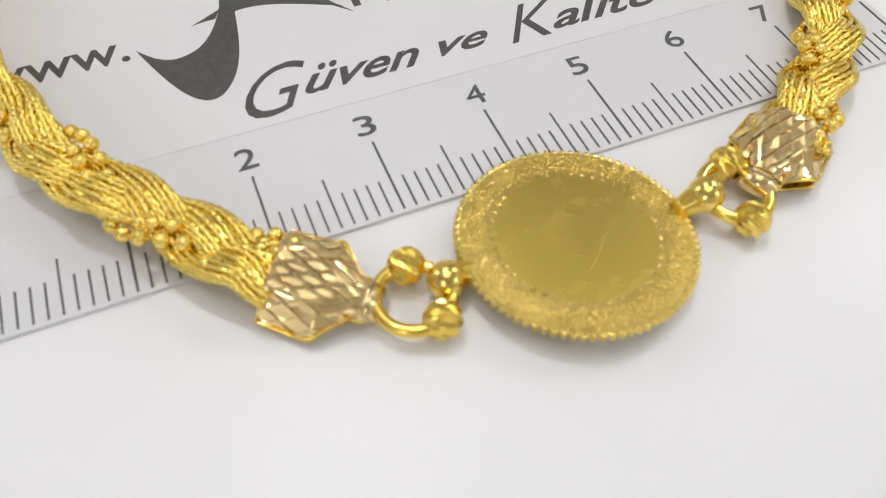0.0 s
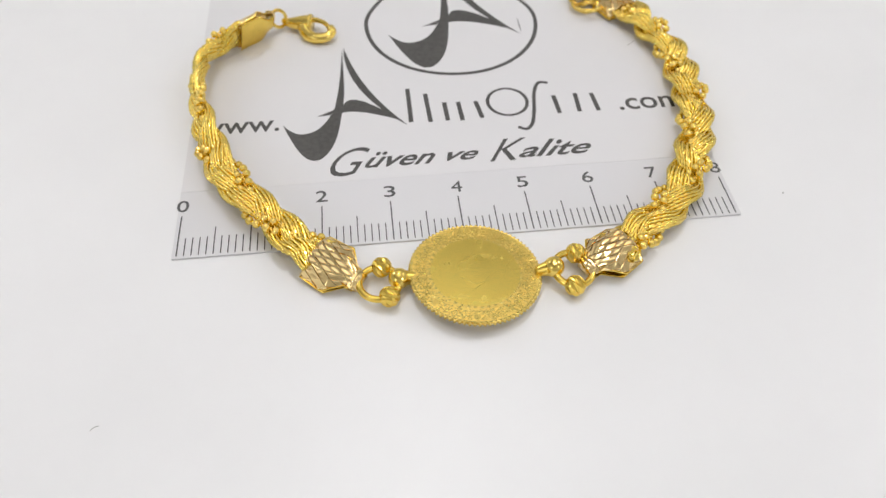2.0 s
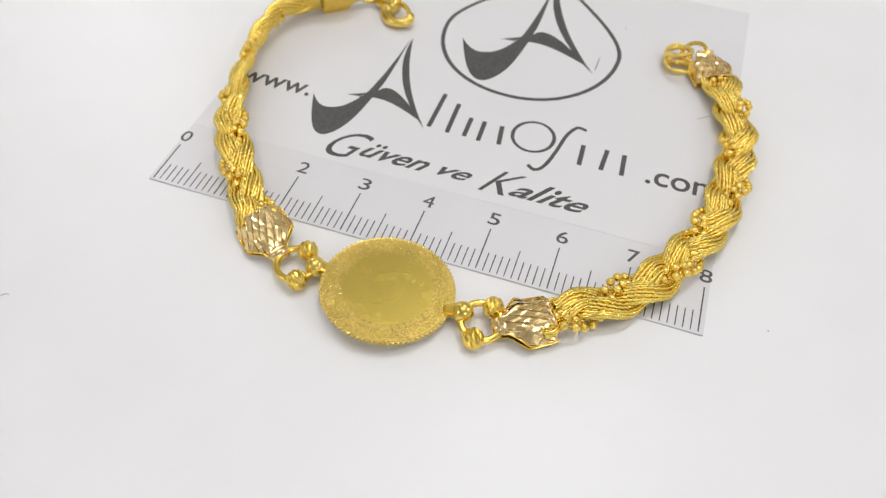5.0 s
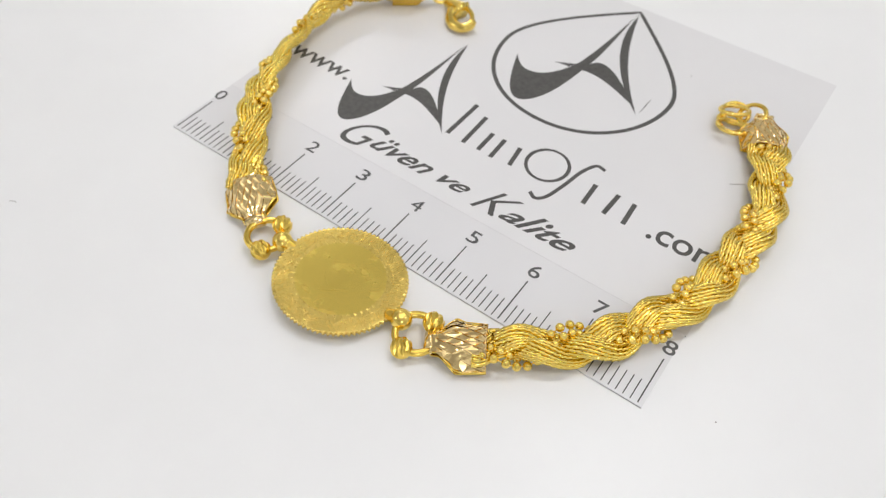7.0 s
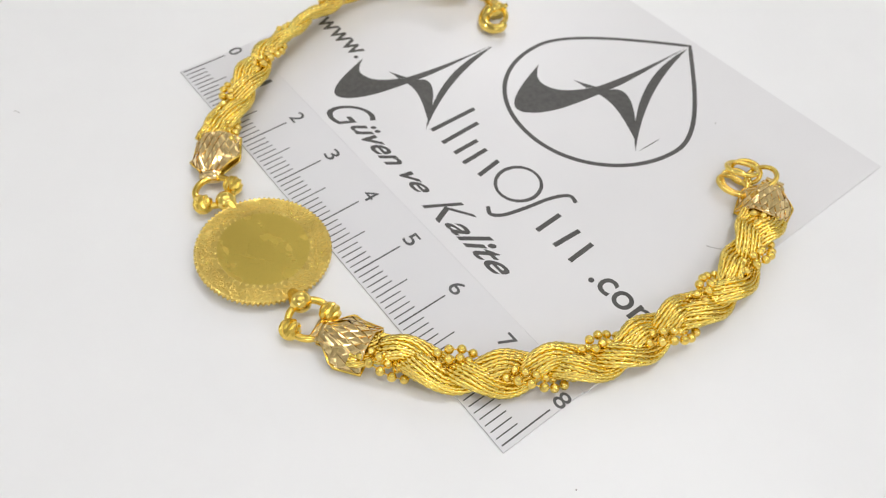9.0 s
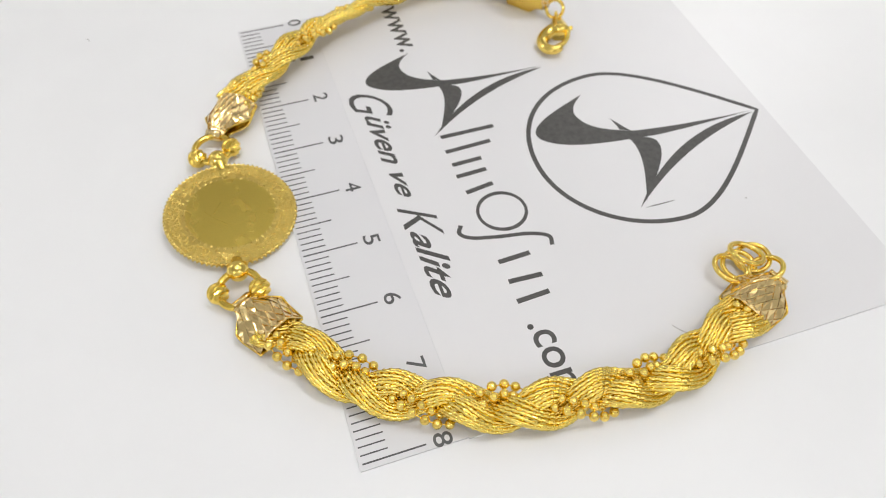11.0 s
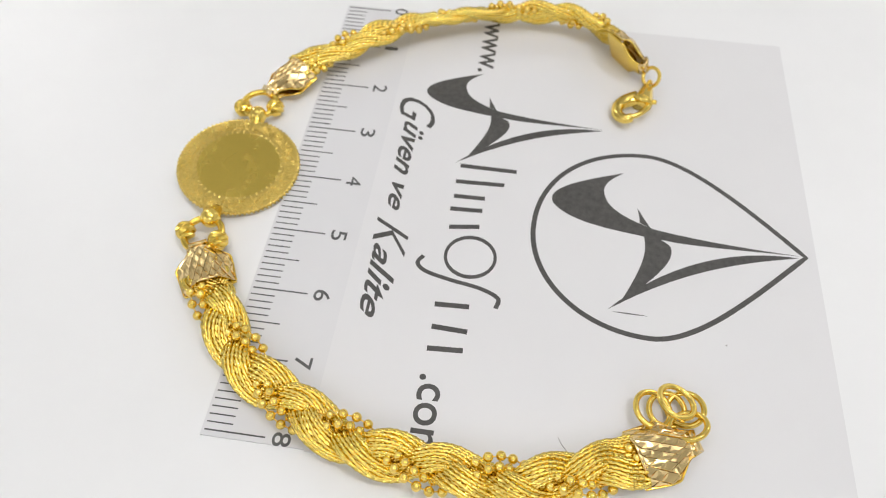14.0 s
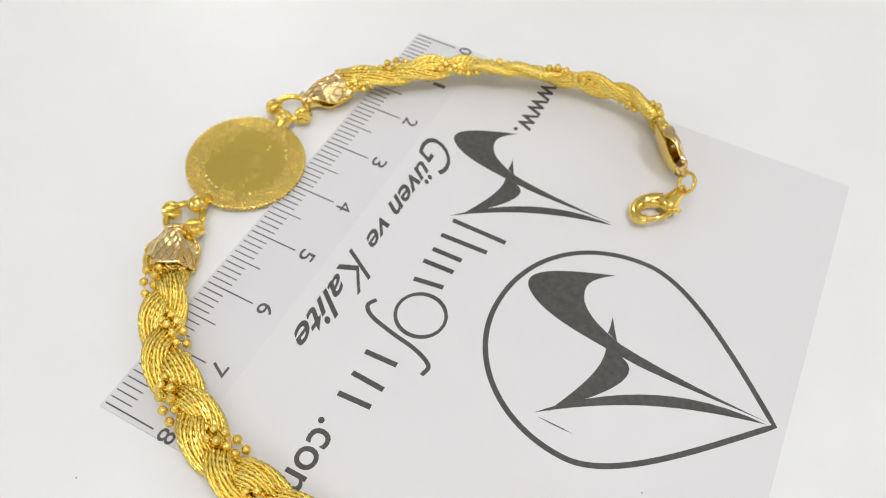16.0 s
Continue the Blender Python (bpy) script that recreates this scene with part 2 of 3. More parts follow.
for k in range(9):
    w = 0.4 if k == 1 else 0.85
    lettering("digit", str(k), (10 * k - w, 8.5, 10 * k + w, 10.75), TOP, card, TICK_INK, weight=0.0 if k == 4 else 0.005, label="scale number %d" % k)
for word, box, weight, low in (("G", (21.3, 13.5, 27.6, 19.6), -0.006, 1.0), ("\u00fcven", (26.6, 14.9, 37.6, 18.3), 0.016, 0.9), ("ve", (39.2, 15.2, 44.4, 17.15), 0.016, 1.0),
                               ("K", (45.9, 14.4, 52.3, 19.3), -0.004, 1.0), ("alite", (50.5, 14.8, 62.3, 18.6), 0.016, 0.85)):
    lettering("slogan", word, box, TOP, card, INK, 0.6, weight, "slanting dark slogan", low)
lettering("address_start", "www.", (0.6, 24.8, 13.4, 27.4), TOP, card, INK, 0.0, 0.01)
lettering("address_end", ".com", (69.2, 24.3, 80.2, 27.2), TOP, card, INK, 0.0, 0.01)

SWOOSH = bezier(((32.4, 49.18), (34.35, 44.02), (36.7, 37.24)), ((39.7, 39.06), (42.8, 41.59), (43.3, 47.56)), ((43.9, 52.52), (44.0, 53.74), (44.15, 54.95)), ((44.3, 56.57), (44.5, 62.14), (44.15, 67.80)),
                ((44.1, 73.17), (43.85, 66.89), (43.55, 60.11)), ((42.4, 53.53), (41.5, 50.80), (40.0, 47.06)), ((37.3, 46.45), (35.5, 45.84), (34.1, 46.86)))
CROSS = bezier(((43.6, 51.92), (46.6, 52.73), (50.0, 51.31)), ((55.6, 48.58), (53.2, 50.60), (48.1, 56.67)), ((45.2, 55.66), (44.5, 55.26), (44.2, 54.65)), ((43.9, 53.64), (43.6, 53.13), (43.5, 52.62)))
BLADE = bezier(((56.5, 47.16), (50.4, 52.7), (44.0, 61.8)), ((44.45, 73.1), (46.3, 65.4), (48.7, 57.3)))
SPIKE = bezier(((41.5, 51.41), (40.6, 51.41), (39.7, 51.31)), ((38.8, 51.06), (40.0, 51.71), (41.0, 52.22)), ((42.2, 52.93), (42.0, 52.42), (41.7, 51.81)))
FLICK = bezier(((56.75, 47.77), (56.68, 49.59), (56.7, 51.11)), ((56.82, 52.42), (56.9, 50.80), (56.9, 49.39)))


def emblem(name, put, label):
    mark = part(name, plate(put(SWOOSH), P0, P1), INK, card, label, False)
    for k, (nm, shape) in enumerate((("cross_stroke", CROSS), ("blade", BLADE), ("spike", SPIKE), ("flick", FLICK))):
        part(nm, plate(put(shape), P0 + 0.002, P1 + 0.004 * (k + 1)), INK, mark, "", False)


def to_initial(p):
    c, s = 0.832 * math.cos(math.radians(-0.7)), 0.832 * math.sin(math.radians(-0.7))
    q = p - np.array([32.4, 49.2])
    return np.c_[c * q[:, 0] - s * q[:, 1] + 13.95, s * q[:, 0] + c * q[:, 1] + 26.0]


emblem("emblem", lambda p: p, "dark swoosh emblem of curved blades")
emblem("initial_swoosh", to_initial, "dark swoosh of curved blades")
drop = bezier(((28.55, 52.62), (28.45, 43.2), (35.3, 36.45)), ((44.6, 36.5), (53.3, 36.5), (60.1, 43.8)), ((60.1, 52.62), (60.1, 58.60), (51.9, 66.29)), ((44.2, 74.08), (36.3, 66.49), (28.7, 58.70)), n=24)
normal = unit(np.roll(drop, -1, 0) - np.roll(drop, 1, 0))[:, ::-1] * [1, -1]
part("drop_outline", plate(drop + normal * 0.36, P0, P1, [(drop - normal * 0.36)[::-1]]), INK, card, "dark teardrop outline", False)
# the name beside the swoosh: plain strokes and a ring
for x0, y0, x1, y1 in ((34.55, 24.79, 34.6, 33.29), (37.7, 24.49, 37.45, 31.68), (40.5, 24.59, 40.4, 29.15), (42.9, 24.39, 42.7, 29.04), (46.2, 24.69, 45.6, 28.94), (59.05, 24.59, 58.85, 29.15), (62.4, 24.69, 62.6, 29.35), (65.6, 24.59, 65.35, 29.15)):
    part("name_bar", bar(x0, y0, x1, y1, 0.74, P0, P1), INK, card, "plain dark stroke", False)
w = np.linspace(0, 2 * np.pi, 48, endpoint=False)
ring = lambda a, b: np.c_[50.9 + a * np.cos(w), 28.3 + b * np.sin(w)]  # noqa: E731
pts, _ = spline([(51.6, 21.9), (52.9, 21.3), (54.1, 22.6), (55.0, 26.0), (55.8, 30.2), (57.0, 32.7), (58.6, 32.6)], 0.15)
across = unit(np.gradient(pts, axis=0))[:, ::-1] * [-1, 1] * 0.3
part("name_bar", plate(np.vstack([pts - across, (pts + across)[::-1]]), P0, P1), INK, card, "plain dark curved stroke", False)
part("name_ring", plate(ring(3.6, 3.65), P0, P1, [ring(3.0, 3.2)[::-1]]), INK, card, "plain dark ring", False)

# ---- the bracelet ----
bracelet = tagged(new("bracelet"), "yellow gold braided bracelet with a coin, lying open on the card", "bracelet")

# coin
COIN = pose(40.36, -7.62, 1.32, -4.1, 2.6, 0)


def coin_body():
    n = 84 * 6
    w = np.linspace(0, 2 * np.pi, n, endpoint=False)
    tooth = 0.17 * (1 - np.cos(84 * w))
    rows = [(8.4, -0.2, 0), (8.98, -0.14, 1), (8.98, 0.32, 1), (8.9, 0.40, 0.95), (8.72, 0.42, 0.6), (8.62, 0.37, 0.2), (8.5, 0.36, 0), (8.45, 0.36, 0), (6.2, 0.36, 0), (6.0, 0.36, 0), (5.98, 0.3, 0)]
    rings = [np.c_[(r - tooth * k) * np.cos(w), (r - tooth * k) * np.sin(w), np.full(n, z)] for r, z, k in rows]
    v, f = loft(rings)
    flags = [2 <= i // n < 6 for i in range(len(f))]
    return v, f, flags


coin = part("coin", moved(coin_body(), COIN), GOLD_COIN, bracelet, "round gold coin with a toothed edge")
w = np.linspace(0, 2 * np.pi, 168, endpoint=False)
field = [np.c_[r * np.cos(w), r * np.sin(w), np.full(len(w), 0.36 + 0.02 * (1 - (r / 6.0) ** 2))] for r in np.linspace(6.0, 0.001, 18)]
part("field", moved(loft(field, caps=False), COIN), GOLD_FIELD, coin, "smooth plain centre")
for pts in (((-1.9, -1.0), (-0.4, -2.1), (1.0, -2.0)), ((-0.9, -3.4), (0.6, -2.2), (1.9, -0.8)), ((-1.6, 1.2), (-0.2, 2.2), (1.4, 1.8))):
    line, _ = spline([(x, y, 0.402) for x, y in pts], 0.2)
    part("worn_line", moved(tube(line, 0.01 + 0.022 * np.sin(np.linspace(0.1, 3.0, len(line))), 6), COIN), GOLD_FIELD, coin)


v = np.linspace(0, 2 * np.pi, 60, endpoint=False)
edge = np.c_[(2.3 + 0.25 * np.sin(3 * v)) * np.cos(v) + 0.1, np.maximum((3.3 + 0.2 * np.cos(2 * v)) * np.sin(v), -2.9 + 0.25 * np.cos(v))]
mound = [np.c_[edge * q, 0.364 + 0.02 * (1 - (np.hypot(*edge.T) * q / 6.0) ** 2) + 0.025 * (1 - q * q)] for q in (1.0, 0.95, 0.88, 0.8, 0.7, 0.6, 0.45, 0.3, 0.15, 0.001)]
part("relief", moved(loft(mound, caps=False), COIN), GOLD_FIELD, coin, "low worn plain raised shape")


def star(radius):
    w = np.linspace(0, 2 * np.pi, 10, endpoint=False)
    r = np.where(np.arange(10) % 2, 0.45, 1.0) * radius
    v = [(a * math.cos(b), a * math.sin(b), 0) for a, b in zip(r, w)] + [(0, 0, 0.11)]
    return v, [(i, (i + 1) % 10, 10) for i in range(10)]


star_mesh = build("star", star(0.3), GOLD_COIN, False)
rnd = random.Random(4)
for k in range(44):
    a = 2 * math.pi * k / 44
    m = COIN @ pose(6.2 * math.cos(a), 6.2 * math.sin(a), 0.36, 0, 0, rnd.uniform(0, 72))
    part("star", star_mesh, GOLD_COIN, coin, at=Matrix.Translation(m.translation * MM) @ m.to_3x3().to_4x4())


def scrolls():
    """Low leaf scrolls: sixteen waves of a stem round the border, with curls and leaves on both sides."""
    out = []

    def curl(a, r0, size, turn, start, wide):
        t = np.linspace(0, 2.6 * math.pi, 20)
        q = turn * t + start
        rad = size * (1 - 0.85 * t / t[-1])
        out.append(tube(np.c_[r0 * math.cos(a) + rad * np.cos(q), r0 * math.sin(a) + rad * np.sin(q), np.full(20, 0.38)], np.linspace(wide, wide * 0.6, 20), 6))

    def leaf(a, r0, d, size):
        t = np.linspace(-1, 1, 7)
        x = r0 * math.cos(a) + size * t * math.cos(d) - 0.4 * size * t * t * math.sin(d)
        y = r0 * math.sin(a) + size * t * math.sin(d) + 0.4 * size * t * t * math.cos(d)
        out.append(tube(np.c_[x, y, np.full(7, 0.37)], 0.02 + 0.1 * (1 - t * t), 6))

    waves = 16
    u = np.linspace(0, 2 * math.pi, 480, endpoint=False)
    r = 7.5 + 0.45 * np.sin(waves * u)
    out.append(tube(np.c_[r * np.cos(u), r * np.sin(u), np.full(480, 0.38)], 0.065, 6, True))
    for k in range(2 * waves):
        a = (k + 0.5) * math.pi / waves
        s = 1 if k % 2 == 0 else -1
        curl(a, 7.5 - 0.25 * s, 0.5, s, a + rnd.uniform(-0.5, 0.5), 0.1)
        curl(a + 0.06, 7.5 + 0.62 * s, 0.27, -s, a + rnd.uniform(0, 6), 0.085)
        for j in range(13):
            leaf(a + rnd.uniform(-0.1, 0.1), rnd.uniform(6.55, 8.4), rnd.uniform(0, 6.28), rnd.uniform(0.12, 0.27))
    v, f = joined(out)
    v[:, 2] = 0.36 + (v[:, 2] - 0.36) * 0.7
    return v, f


part("scrollwork", moved(scrolls(), COIN), GOLD_COIN, coin, "raised scrollwork border", kind="stuff")


# connector rings with beads
def connector(centre, big, tilt, beads, bail, coin_side, label):
    cx, cy, cz = centre
    base = pose(cx, cy, cz, tilt[0], tilt[1], 0)
    ob = part("connector_ring", moved(torus(big, 0.48, 56, 14), base), GOLD, bracelet, label)
    for a in beads:
        m = base @ pose(0, 0, 0, 0, 0, a) @ pose(big, 0, 0, 90, 0, 0)
        part("cut_bead", moved(cut_ball(1.43), m), GOLD, ob, "diamond-cut gold bead", False)
    m = base @ pose(0, 0, 0, 0, 0, bail) @ pose(big, 0, 0.15)
    b = part("bail_ball", moved(ball(1.42, 28, 16), m), GOLD_BALL, ob, "smooth round gold ball")
    p = m.translation
    q = Vector(coin_side)
    path = [p.lerp(q, t) for t in np.linspace(0.25, 1, 6)]
    part("bail_tube", tube([tuple(v) for v in path], np.linspace(1.15, 0.7, 6), 14), GOLD, ob)


connector((27.5, -8.1, 1.55), 2.65, (0, 0), (80, -63), 8, (32.4, -7.4, 1.25), "polished gold ring with cut beads")
connector((53.5, -8.6, 1.75), 2.65, (5, 4), (72, -96), 172, (48.6, -8.2, 1.35), "polished gold ring with cut beads")


# end caps
def cap_width(x):
    s = np.clip((x - 3.9) / 2.0, 0, 1)
    return 3.45 + 0.07 * np.minimum(x, 3.9) - 2.15 * s


def cap_top(x, v):
    """The skin of a cap: a flat crown, bevelled flanks that arch up towards the neck."""
    w = cap_width(x)
    crown = 2.85 - 0.5 * np.clip((x - 2.6) / 4.0, 0, 1) ** 1.5
    arch = np.clip((x - 3.0) / 2.2, 0, 1)
    side = 0.75 + 1.05 * arch * (2 - arch)
    drop = np.clip((np.abs(v) - 0.42) / 0.58, 0, 1) ** 1.15
    return np.stack([x, v * w, crown + (side - crown) * drop], -1)


def end_cap(m, seed, label):
    r = random.Random(seed)
    x, v = np.meshgrid(np.linspace(0, 7.0, 30), np.linspace(-1, 1, 25), indexing="ij")
    top = cap_top(x, v)
    inner = cap_top(x, v * 0.95)
    inner[..., 2] -= 0.3
    ringed = np.concatenate([top - [0, 0, 0.07], inner[:, ::-1]], 1)
    cap = part("end_cap", moved(loft(ringed), m), GOLD_CUT, bracelet, label)
    # diamond-cut face: each lozenge is a scoop with a steep flank and a long one
    du, dy, length = 1.2, 0.52, 6.3
    for i in range(-1, 8):
        for j in range(-8, 9):
            if (i + j) % 2:
                continue
            cx, cy = i * du + 0.5, j * dy
            pts = [(cx - du, cy), (cx + 0.15, cy - dy), (cx + du, cy), (cx - 0.15, cy + dy)]
            pts = [(min(max(a, 0), length), b) for a, b in pts]
            pts = [(a, float(np.clip(b / cap_width(a), -1, 1))) for a, b in pts]
            if max(p[0] for p in pts) - min(p[0] for p in pts) < 0.4 or max(p[1] for p in pts) - min(p[1] for p in pts) < 0.06:
                continue
            off, deep = r.uniform(0.02, 0.06), r.uniform(0.09, 0.17)
            (ax, av), (bx, bv) = pts[0], pts[2]
            low = []
            for q in (r.uniform(0.2, 0.35), r.uniform(0.6, 0.78)):
                low.append(cap_top(np.array(ax + (bx - ax) * q), np.array(min(max(av + (bv - av) * q - off, -0.99), 0.99))) - [0, 0, deep])
            rim = [cap_top(np.array(a), np.array(b)) + [0, 0, 0.05] for a, b in pts]
            part("facet", moved((rim + low, [(0, 1, 4), (1, 5, 4), (1, 2, 5), (2, 3, 5), (3, 4, 5), (3, 0, 4)]), m), GOLD_CUT, cap, "", False)
    base = np.where(x < 3.3, 1.0, 1 - 0.1 * np.clip((x - 3.3) / 2, 0, 1))
    low = np.stack([x, v * cap_width(x) * base, 0.42 - 0.2 * (1 - np.abs(v) ** 2) + 0.4 * np.clip((x - 5) / 2.4, 0, 1)], -1)
    shell = np.concatenate([low, (low - [0, 0, 0.26])[:, ::-1]], 1)
    part("under_plate", moved(loft(shell), m), GOLD, cap, "plain gold underside")
    for side in (-1, 1):
        edge = np.array([cap_top(np.array(q), np.array(float(side))) - [0, 0, 0.08] for q in np.linspace(0, 6.6, 24)])
        part("rim", moved(tube(edge, 0.12, 6), m), GOLD, cap)
    a = np.linspace(np.pi / 2, -np.pi / 2, 12)
    c = np.c_[6.7 + 0.95 * np.cos(a), 0 * a, 1.45 + 0.85 * np.sin(a)]
    nrm = np.c_[np.cos(a), 0 * a, np.sin(a)]
    rings = [[p + [0, -1.25, 0] + q * 0.16, p + [0, 1.25, 0] + q * 0.16, p + [0, 1.25, 0] - q * 0.16, p + [0, -1.25, 0] - q * 0.16] for p, q in zip(c, nrm)]
    part("neck_loop", moved(loft(rings), m), GOLD_CUT, cap, "folded gold loop")


def cap_pose(x, y, z, tx, ty, roll=0.0, pitch=0.0):
    """A cap whose strap end is at x, y, z and whose neck points at tx, ty."""
    return pose(x, y, z, 0, 0, math.degrees(math.atan2(ty - y, tx - x))) @ pose(0, 0, 0, 0, pitch) @ pose(0, 0, 0, roll)


CAPS = {
    "left": cap_pose(19.1, -2.8, 1.3, 25.0, -7.2, 13, 11),
    "right": cap_pose(61.7, -4.85, 0.7, 55.3, -8.65, 0, 5),
    "far_right": cap_pose(76.8, 50.4, 0.6, 73.9, 57.2),
    "far_left": cap_pose(6.9, 46.1, 2.9, 13.2, 51.1, -70),
}
end_cap(CAPS["left"], 1, "pale gold diamond-cut end cap beside the coin")
end_cap(CAPS["right"], 2, "pale gold diamond-cut end cap beside the coin")
end_cap(CAPS["far_right"], 3, "brownish gold diamond-cut end cap holding loose rings")
end_cap(CAPS["far_left"], 4, "pale gold diamond-cut end cap tipped on its side")


# braided straps
def smooth(a, b, x):
    t = np.clip((x - a) / (b - a), 0, 1)
    return t * t * (3 - 2 * t)


def strap(points, height, lift, roll, first, side, swing, wide, proud, weave, fan, label):
    c, s = spline([(x, y, height) for x, y in points], 0.08)
    t = unit(np.gradient(c, axis=0))
    flat = unit(np.cross([0, 0, 1.0], t)) * side
    turn = np.radians(roll(s))[:, None]
    nrm = flat * np.cos(turn) + np.array([0, 0, 1.0]) * np.sin(turn)
    top = unit(np.cross(t, nrm)) * side
    c = c + np.array([0, 0, 1.0]) * lift(s)[:, None]
    near = smooth(0.5, 6.0, s) * smooth(0.5, 6.0, s[-1] - s)
    ends, flat_ends = fan - (fan - 1) * near, 0.85 + 0.15 * near
    ob = tagged(new("strap"), label=label)
    ob.parent = bracelet
    LAMBDA = 18.2
    phase0 = 2 * np.pi * (s - first) / LAMBDA + np.pi / 2

    free = smooth(0.5, 3.5, s) * smooth(0.5, 3.5, s[-1] - s)

    def lane(phase, a, b, spread=0.0):
        """One strand's line, normal and upward side; spread fans the strand out at the strap's ends."""
        across = a * ends * np.sin(phase)
        if spread:
            across = across * free + spread * (1 - free)
        p = c + across[:, None] * nrm + (b * flat_ends * (0.4 + 0.6 * free) * np.sin(2 * phase))[:, None] * top
        ts = unit(np.gradient(p, axis=0))
        n2 = unit(np.cross(top, ts))
        return p, n2, np.cross(ts, n2)

    w = np.linspace(0, 2 * np.pi, 8, endpoint=False)
    chevron = np.abs(np.angle(np.exp(1j * w))) / np.pi
    for k in (1, 2):
        p, n2, b2 = lane(phase0 + k * 2 * np.pi / 3, swing, weave, (1.25 * fan, -1.25 * fan)[(k == 1) != bool(np.sin(phase0[60] + 2 * np.pi / 3) > np.sin(phase0[60] + 4 * np.pi / 3))])
        deep = 0.6
        core = (p[::5, None] + ((wide - 0.02) * ends[::5])[:, None, None] * np.cos(w)[None, :, None] * n2[::5, None] + ((deep - 0.02) * flat_ends[::5])[:, None, None] * np.sin(w)[None, :, None] * b2[::5, None])
        part("strand_core", loft(core), GOLD_CORD, ob)
        count = 16
        for q in range(count):
            ang = 2 * np.pi * q / count + 0.13 * s + 0.4 * k + 0.09 * np.sin(0.8 * s + 1.7 * q)
            cs, sn = np.cos(ang)[:, None], np.sin(ang)[:, None]
            line = p + (wide * ends)[:, None] * cs * n2 + (deep * flat_ends)[:, None] * sn * b2
            e1 = unit(cs / wide * n2 + sn / deep * b2)
            e2 = np.cross(unit(np.gradient(line, axis=0)), e1)
            # plaited links: each scale rises towards its tip and overlaps the next
            rise = np.mod(s[:, None] / 0.72 + 0.38 * q + 0.12 * np.sin(0.9 * s + q)[:, None] - 1.3 * chevron[None, :], 1.0)
            girth = 0.14 + 0.18 * rise
            rings = line[:, None] + (girth * np.cos(w))[..., None] * e1[:, None] + (girth * np.sin(w))[..., None] * e2[:, None]
            part("cord", loft(rings), GOLD_CORD, ob)
    p, n2, b2 = lane(phase0, swing + proud, weave + 0.15)
    far = np.r_[0, np.cumsum(np.linalg.norm(np.diff(p, axis=0), axis=1))]
    rows = []
    for row in (-1, 1):
        at = np.arange(0.6 + (0.45 if row > 0 else 0), far[-1] - 0.5, 1.45)
        idx = np.searchsorted(far, at)
        pts = p[idx] + row * 0.64 * n2[idx] + 0.12 * b2[idx]
        rows.append(pts)
        for v in pts:
            part("gold_ball", ball_mesh, GOLD_BALL, ob, at=Matrix.Translation(Vector(v) * MM))
    n = min(len(rows[0]), len(rows[1]))
    rungs = [tube([rows[0][i], (rows[0][i] + rows[1][i]) / 2, rows[1][i]], 0.09, 5) for i in range(n)]
    part("ball_wire", joined([tube(rows[0], 0.09, 5), tube(rows[1], 0.09, 5)] + rungs), GOLD, ob, "thin linking wire")


ball_mesh = build("gold_ball", ball(0.6, 16, 10), GOLD_BALL)
RIGHT = [(60.0, -6.1), (62.7, -4.25), (66.65, -1.4), (70.6, 2.1), (73.9, 6.05), (76.3, 10.45), (78.7, 15.7), (80.2, 21.0), (81.2, 27.5), (81.5, 33.5), (81.2, 39), (79.4, 45), (77.0, 50.8)]
LEFT = [(19.9, -3.7), (16.9, -0.7), (13, 3.7), (9.2, 8.7), (5.4, 15), (2.9, 22), (1.1, 29.3), (0.4, 35.2), (0.9, 40.4), (2.7, 44.3), (6.4, 47.5)]
strap(RIGHT, 1.9, lambda s: 0.2 - 0.2 * smooth(1, 8, s) + 0.45 * smooth(50, 64, s), lambda s: 0 * s, 4.7 + 9.1, 1, 1.45, 1.46, 0.55, 0.8, 1.1, "braid of twisted gold cords and a ball chain")
strap(LEFT, 1.7, lambda s: 1.1 + 0.5 * smooth(4, 16, s) + 0.15 * smooth(30, 50, s), lambda s: -70 * smooth(12, 44, s), 2.0 + 9.1, 1, 1.05, 1.52, 0.65, 0.5, 1.05, "braid of gold cords and ball chain, arched off the card")

# loose rings at one end
for k, (x, y, z, rx, ry, big) in enumerate(((72.2, 56.4, 2.3, 20, -22, 2.1), (69.9, 54.3, 0.95, 4, 6, 2.1), (69.7, 56.4, 1.4, 10, -8, 2.1), (70.4, 52.5, 1.7, -8, 12, 2.2), (69.6, 55.0, 2.9, -16, 14, 2.2))):
    part("loose_ring", moved(torus(big, 0.36, 40, 12), pose(x, y, z, rx, ry, 20 * k)), GOLD_BALL, bracelet, "polished round gold ring")

# lobster clasp at the other
CLASP = pose(14.6, 52.6, 1.7, 12, 0, -27)


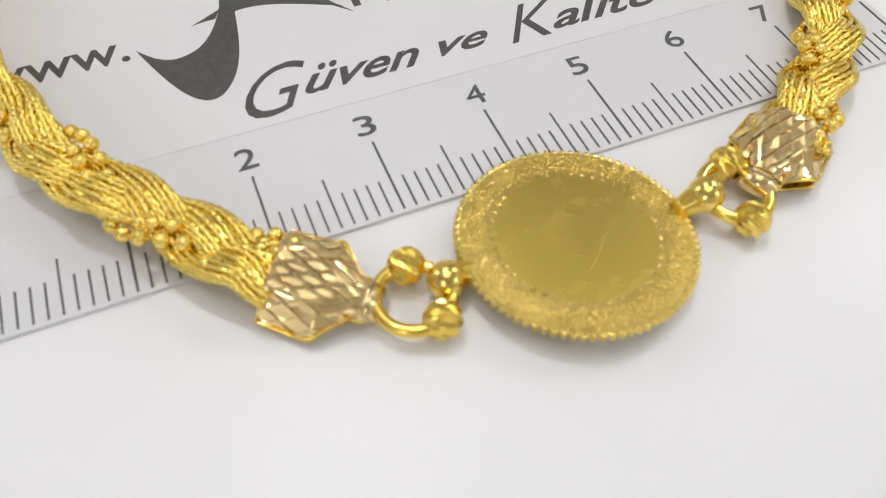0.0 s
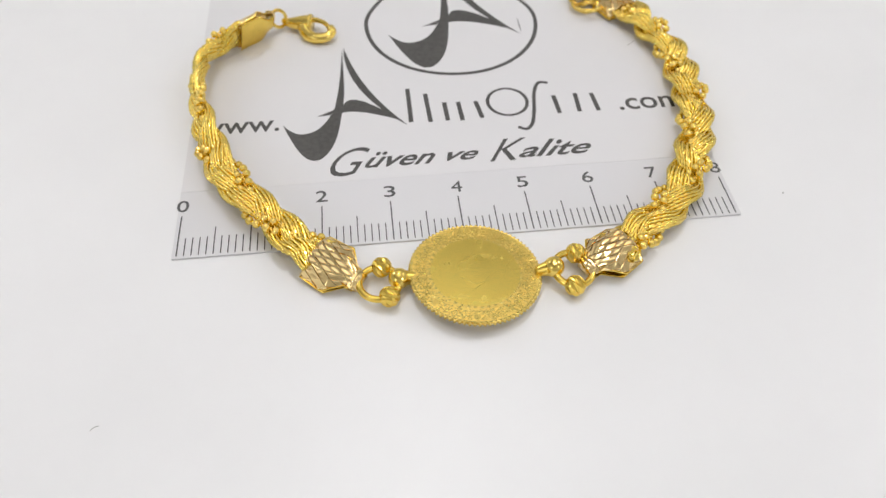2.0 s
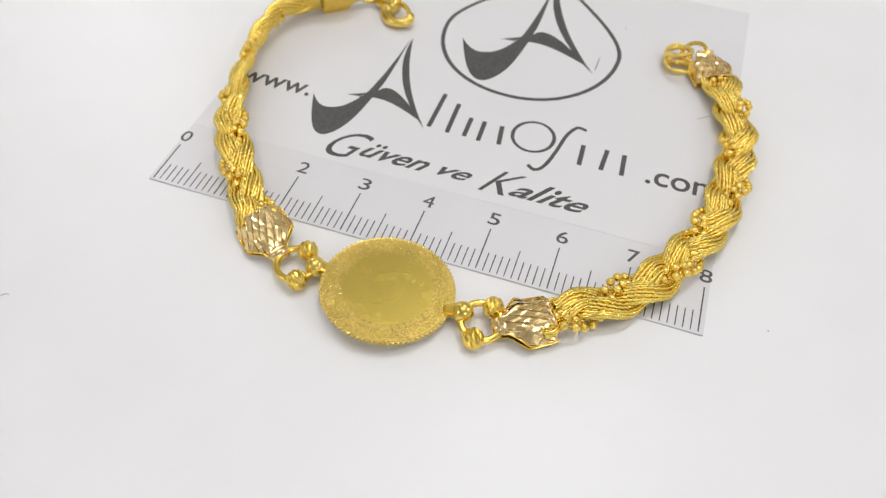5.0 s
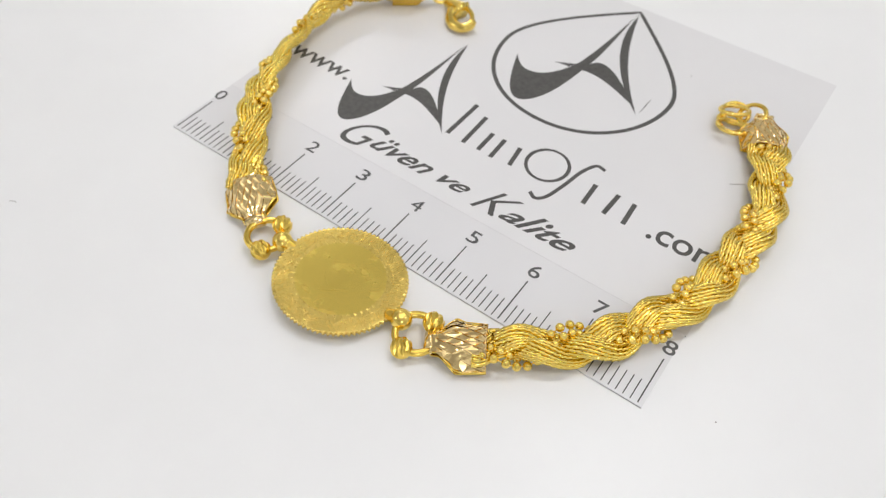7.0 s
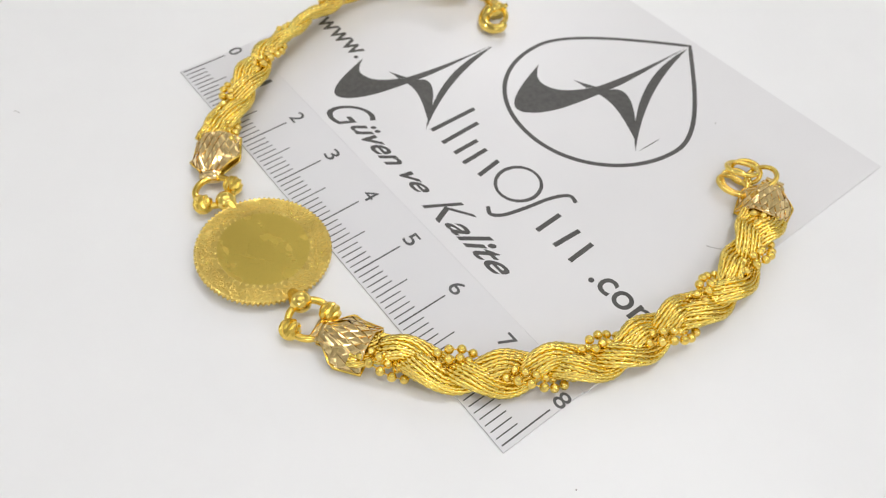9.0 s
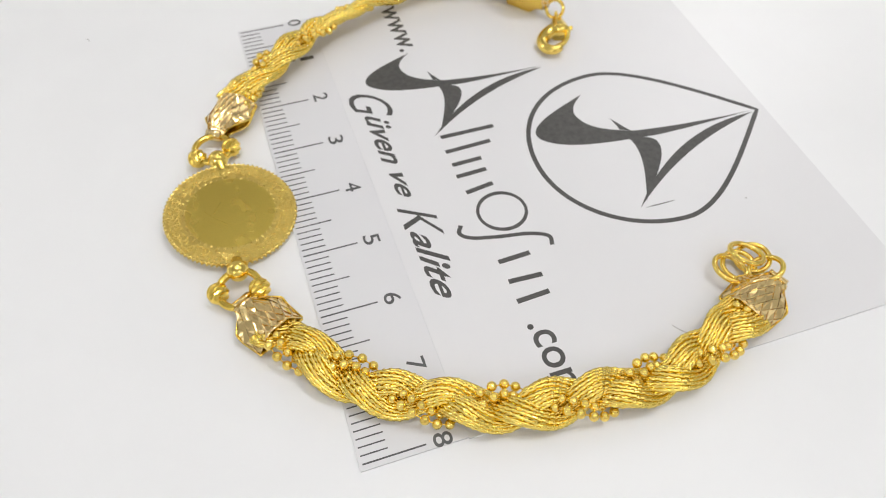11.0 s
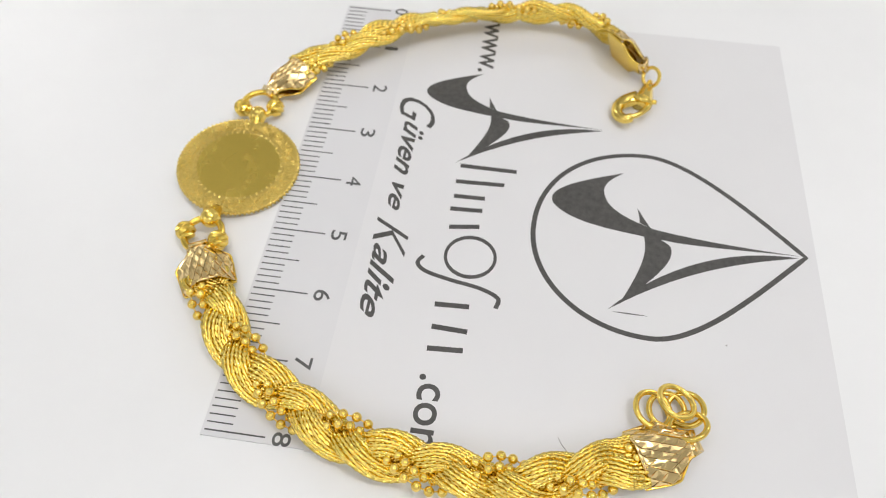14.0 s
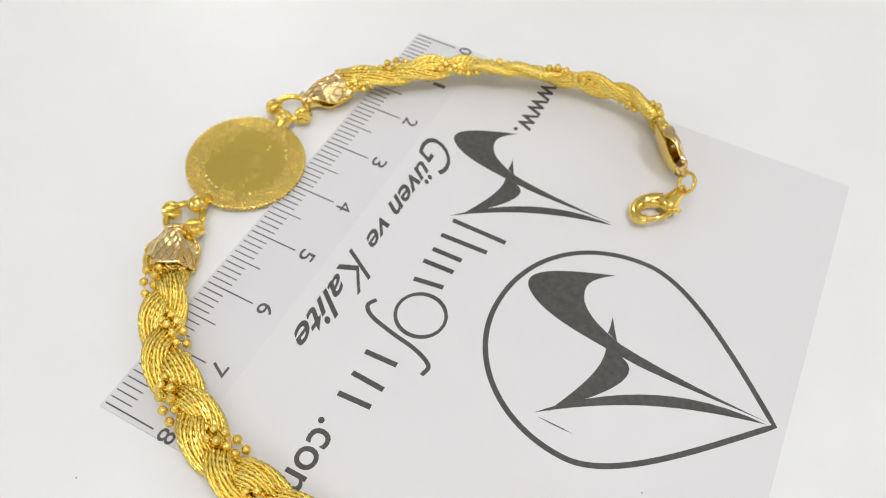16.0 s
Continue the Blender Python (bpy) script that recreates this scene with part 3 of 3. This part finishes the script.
def clasp():
    body = part("lobster_clasp", moved(clasp_body(), CLASP), GOLD_BALL, bracelet, "polished gold lobster clasp")
    lever = [(3.0, 1.55, 0.0), (4.6, 2.1, 0.0), (6.4, 1.85, 0.0), (7.9, 0.9, 0.0)]
    pts, _ = spline(lever, 0.3)
    part("lever", moved(tube(pts, np.linspace(0.5, 0.4, len(pts)), 10), CLASP), GOLD_BALL, body)
    part("thumb_tab", moved(tube([(3.3, 1.6, 0), (3.1, 2.4, 0), (3.0, 2.9, 0)], (0.45, 0.4, 0.35), 10), CLASP), GOLD, body)
    part("swivel_ring", moved(torus(0.75, 0.28, 24, 10), CLASP @ pose(-0.4, 0, 0, 90)), GOLD, body)


def clasp_body():
    wedge, _ = spline([(0.0, 0.0, 0), (1.5, 0.35, 0), (3.0, 0.7, 0), (4.2, 0.9, 0)], 0.3)
    thick = tube(wedge, np.linspace(0.85, 1.75, len(wedge)), 14)
    hook, _ = spline([(3.2, -0.3, 0), (4.6, -1.6, 0), (6.4, -2.0, 0), (8.1, -1.2, 0), (8.6, 0.2, 0), (7.9, 1.1, 0)], 0.25)
    return joined([thick, tube(hook, np.linspace(1.2, 0.72, len(hook)), 12)])


clasp()
part("jump_ring", moved(torus(1.5, 0.3, 36, 10), pose(12.9, 53.0, 2.4, 60, 10, 35)), GOLD_BALL, bracelet, "small round gold ring")

# ---- dust ----
def hair(points, z, label):
    pts, _ = spline([(x, y, z) for x, y in points], 0.08)
    ob = new("hair", build("hair", tube(pts, 0.05, 6), DUST))
    tagged(ob, label, "hair")


hair([(75.0, 41.7), (75.7, 42.1), (76.4, 42.7), (76.9, 43.0)], TOP + 0.05, "short dark hair lying on the plastic card")
hair([(-7.0, -24.8), (-6.6, -24.4), (-6.1, -24.3)], 0.05, "short pale hair lying on the counter")
for x, y, z in ((88.7, 3.6, 0.08), (59.7, 62.2, TOP + 0.08)):
    tagged(new("dust_speck", build("dust_speck", moved(ball(0.12, 7, 5), pose(x, y, z)), DUST)), "tiny dark speck of dust on the white surface", "dust speck")
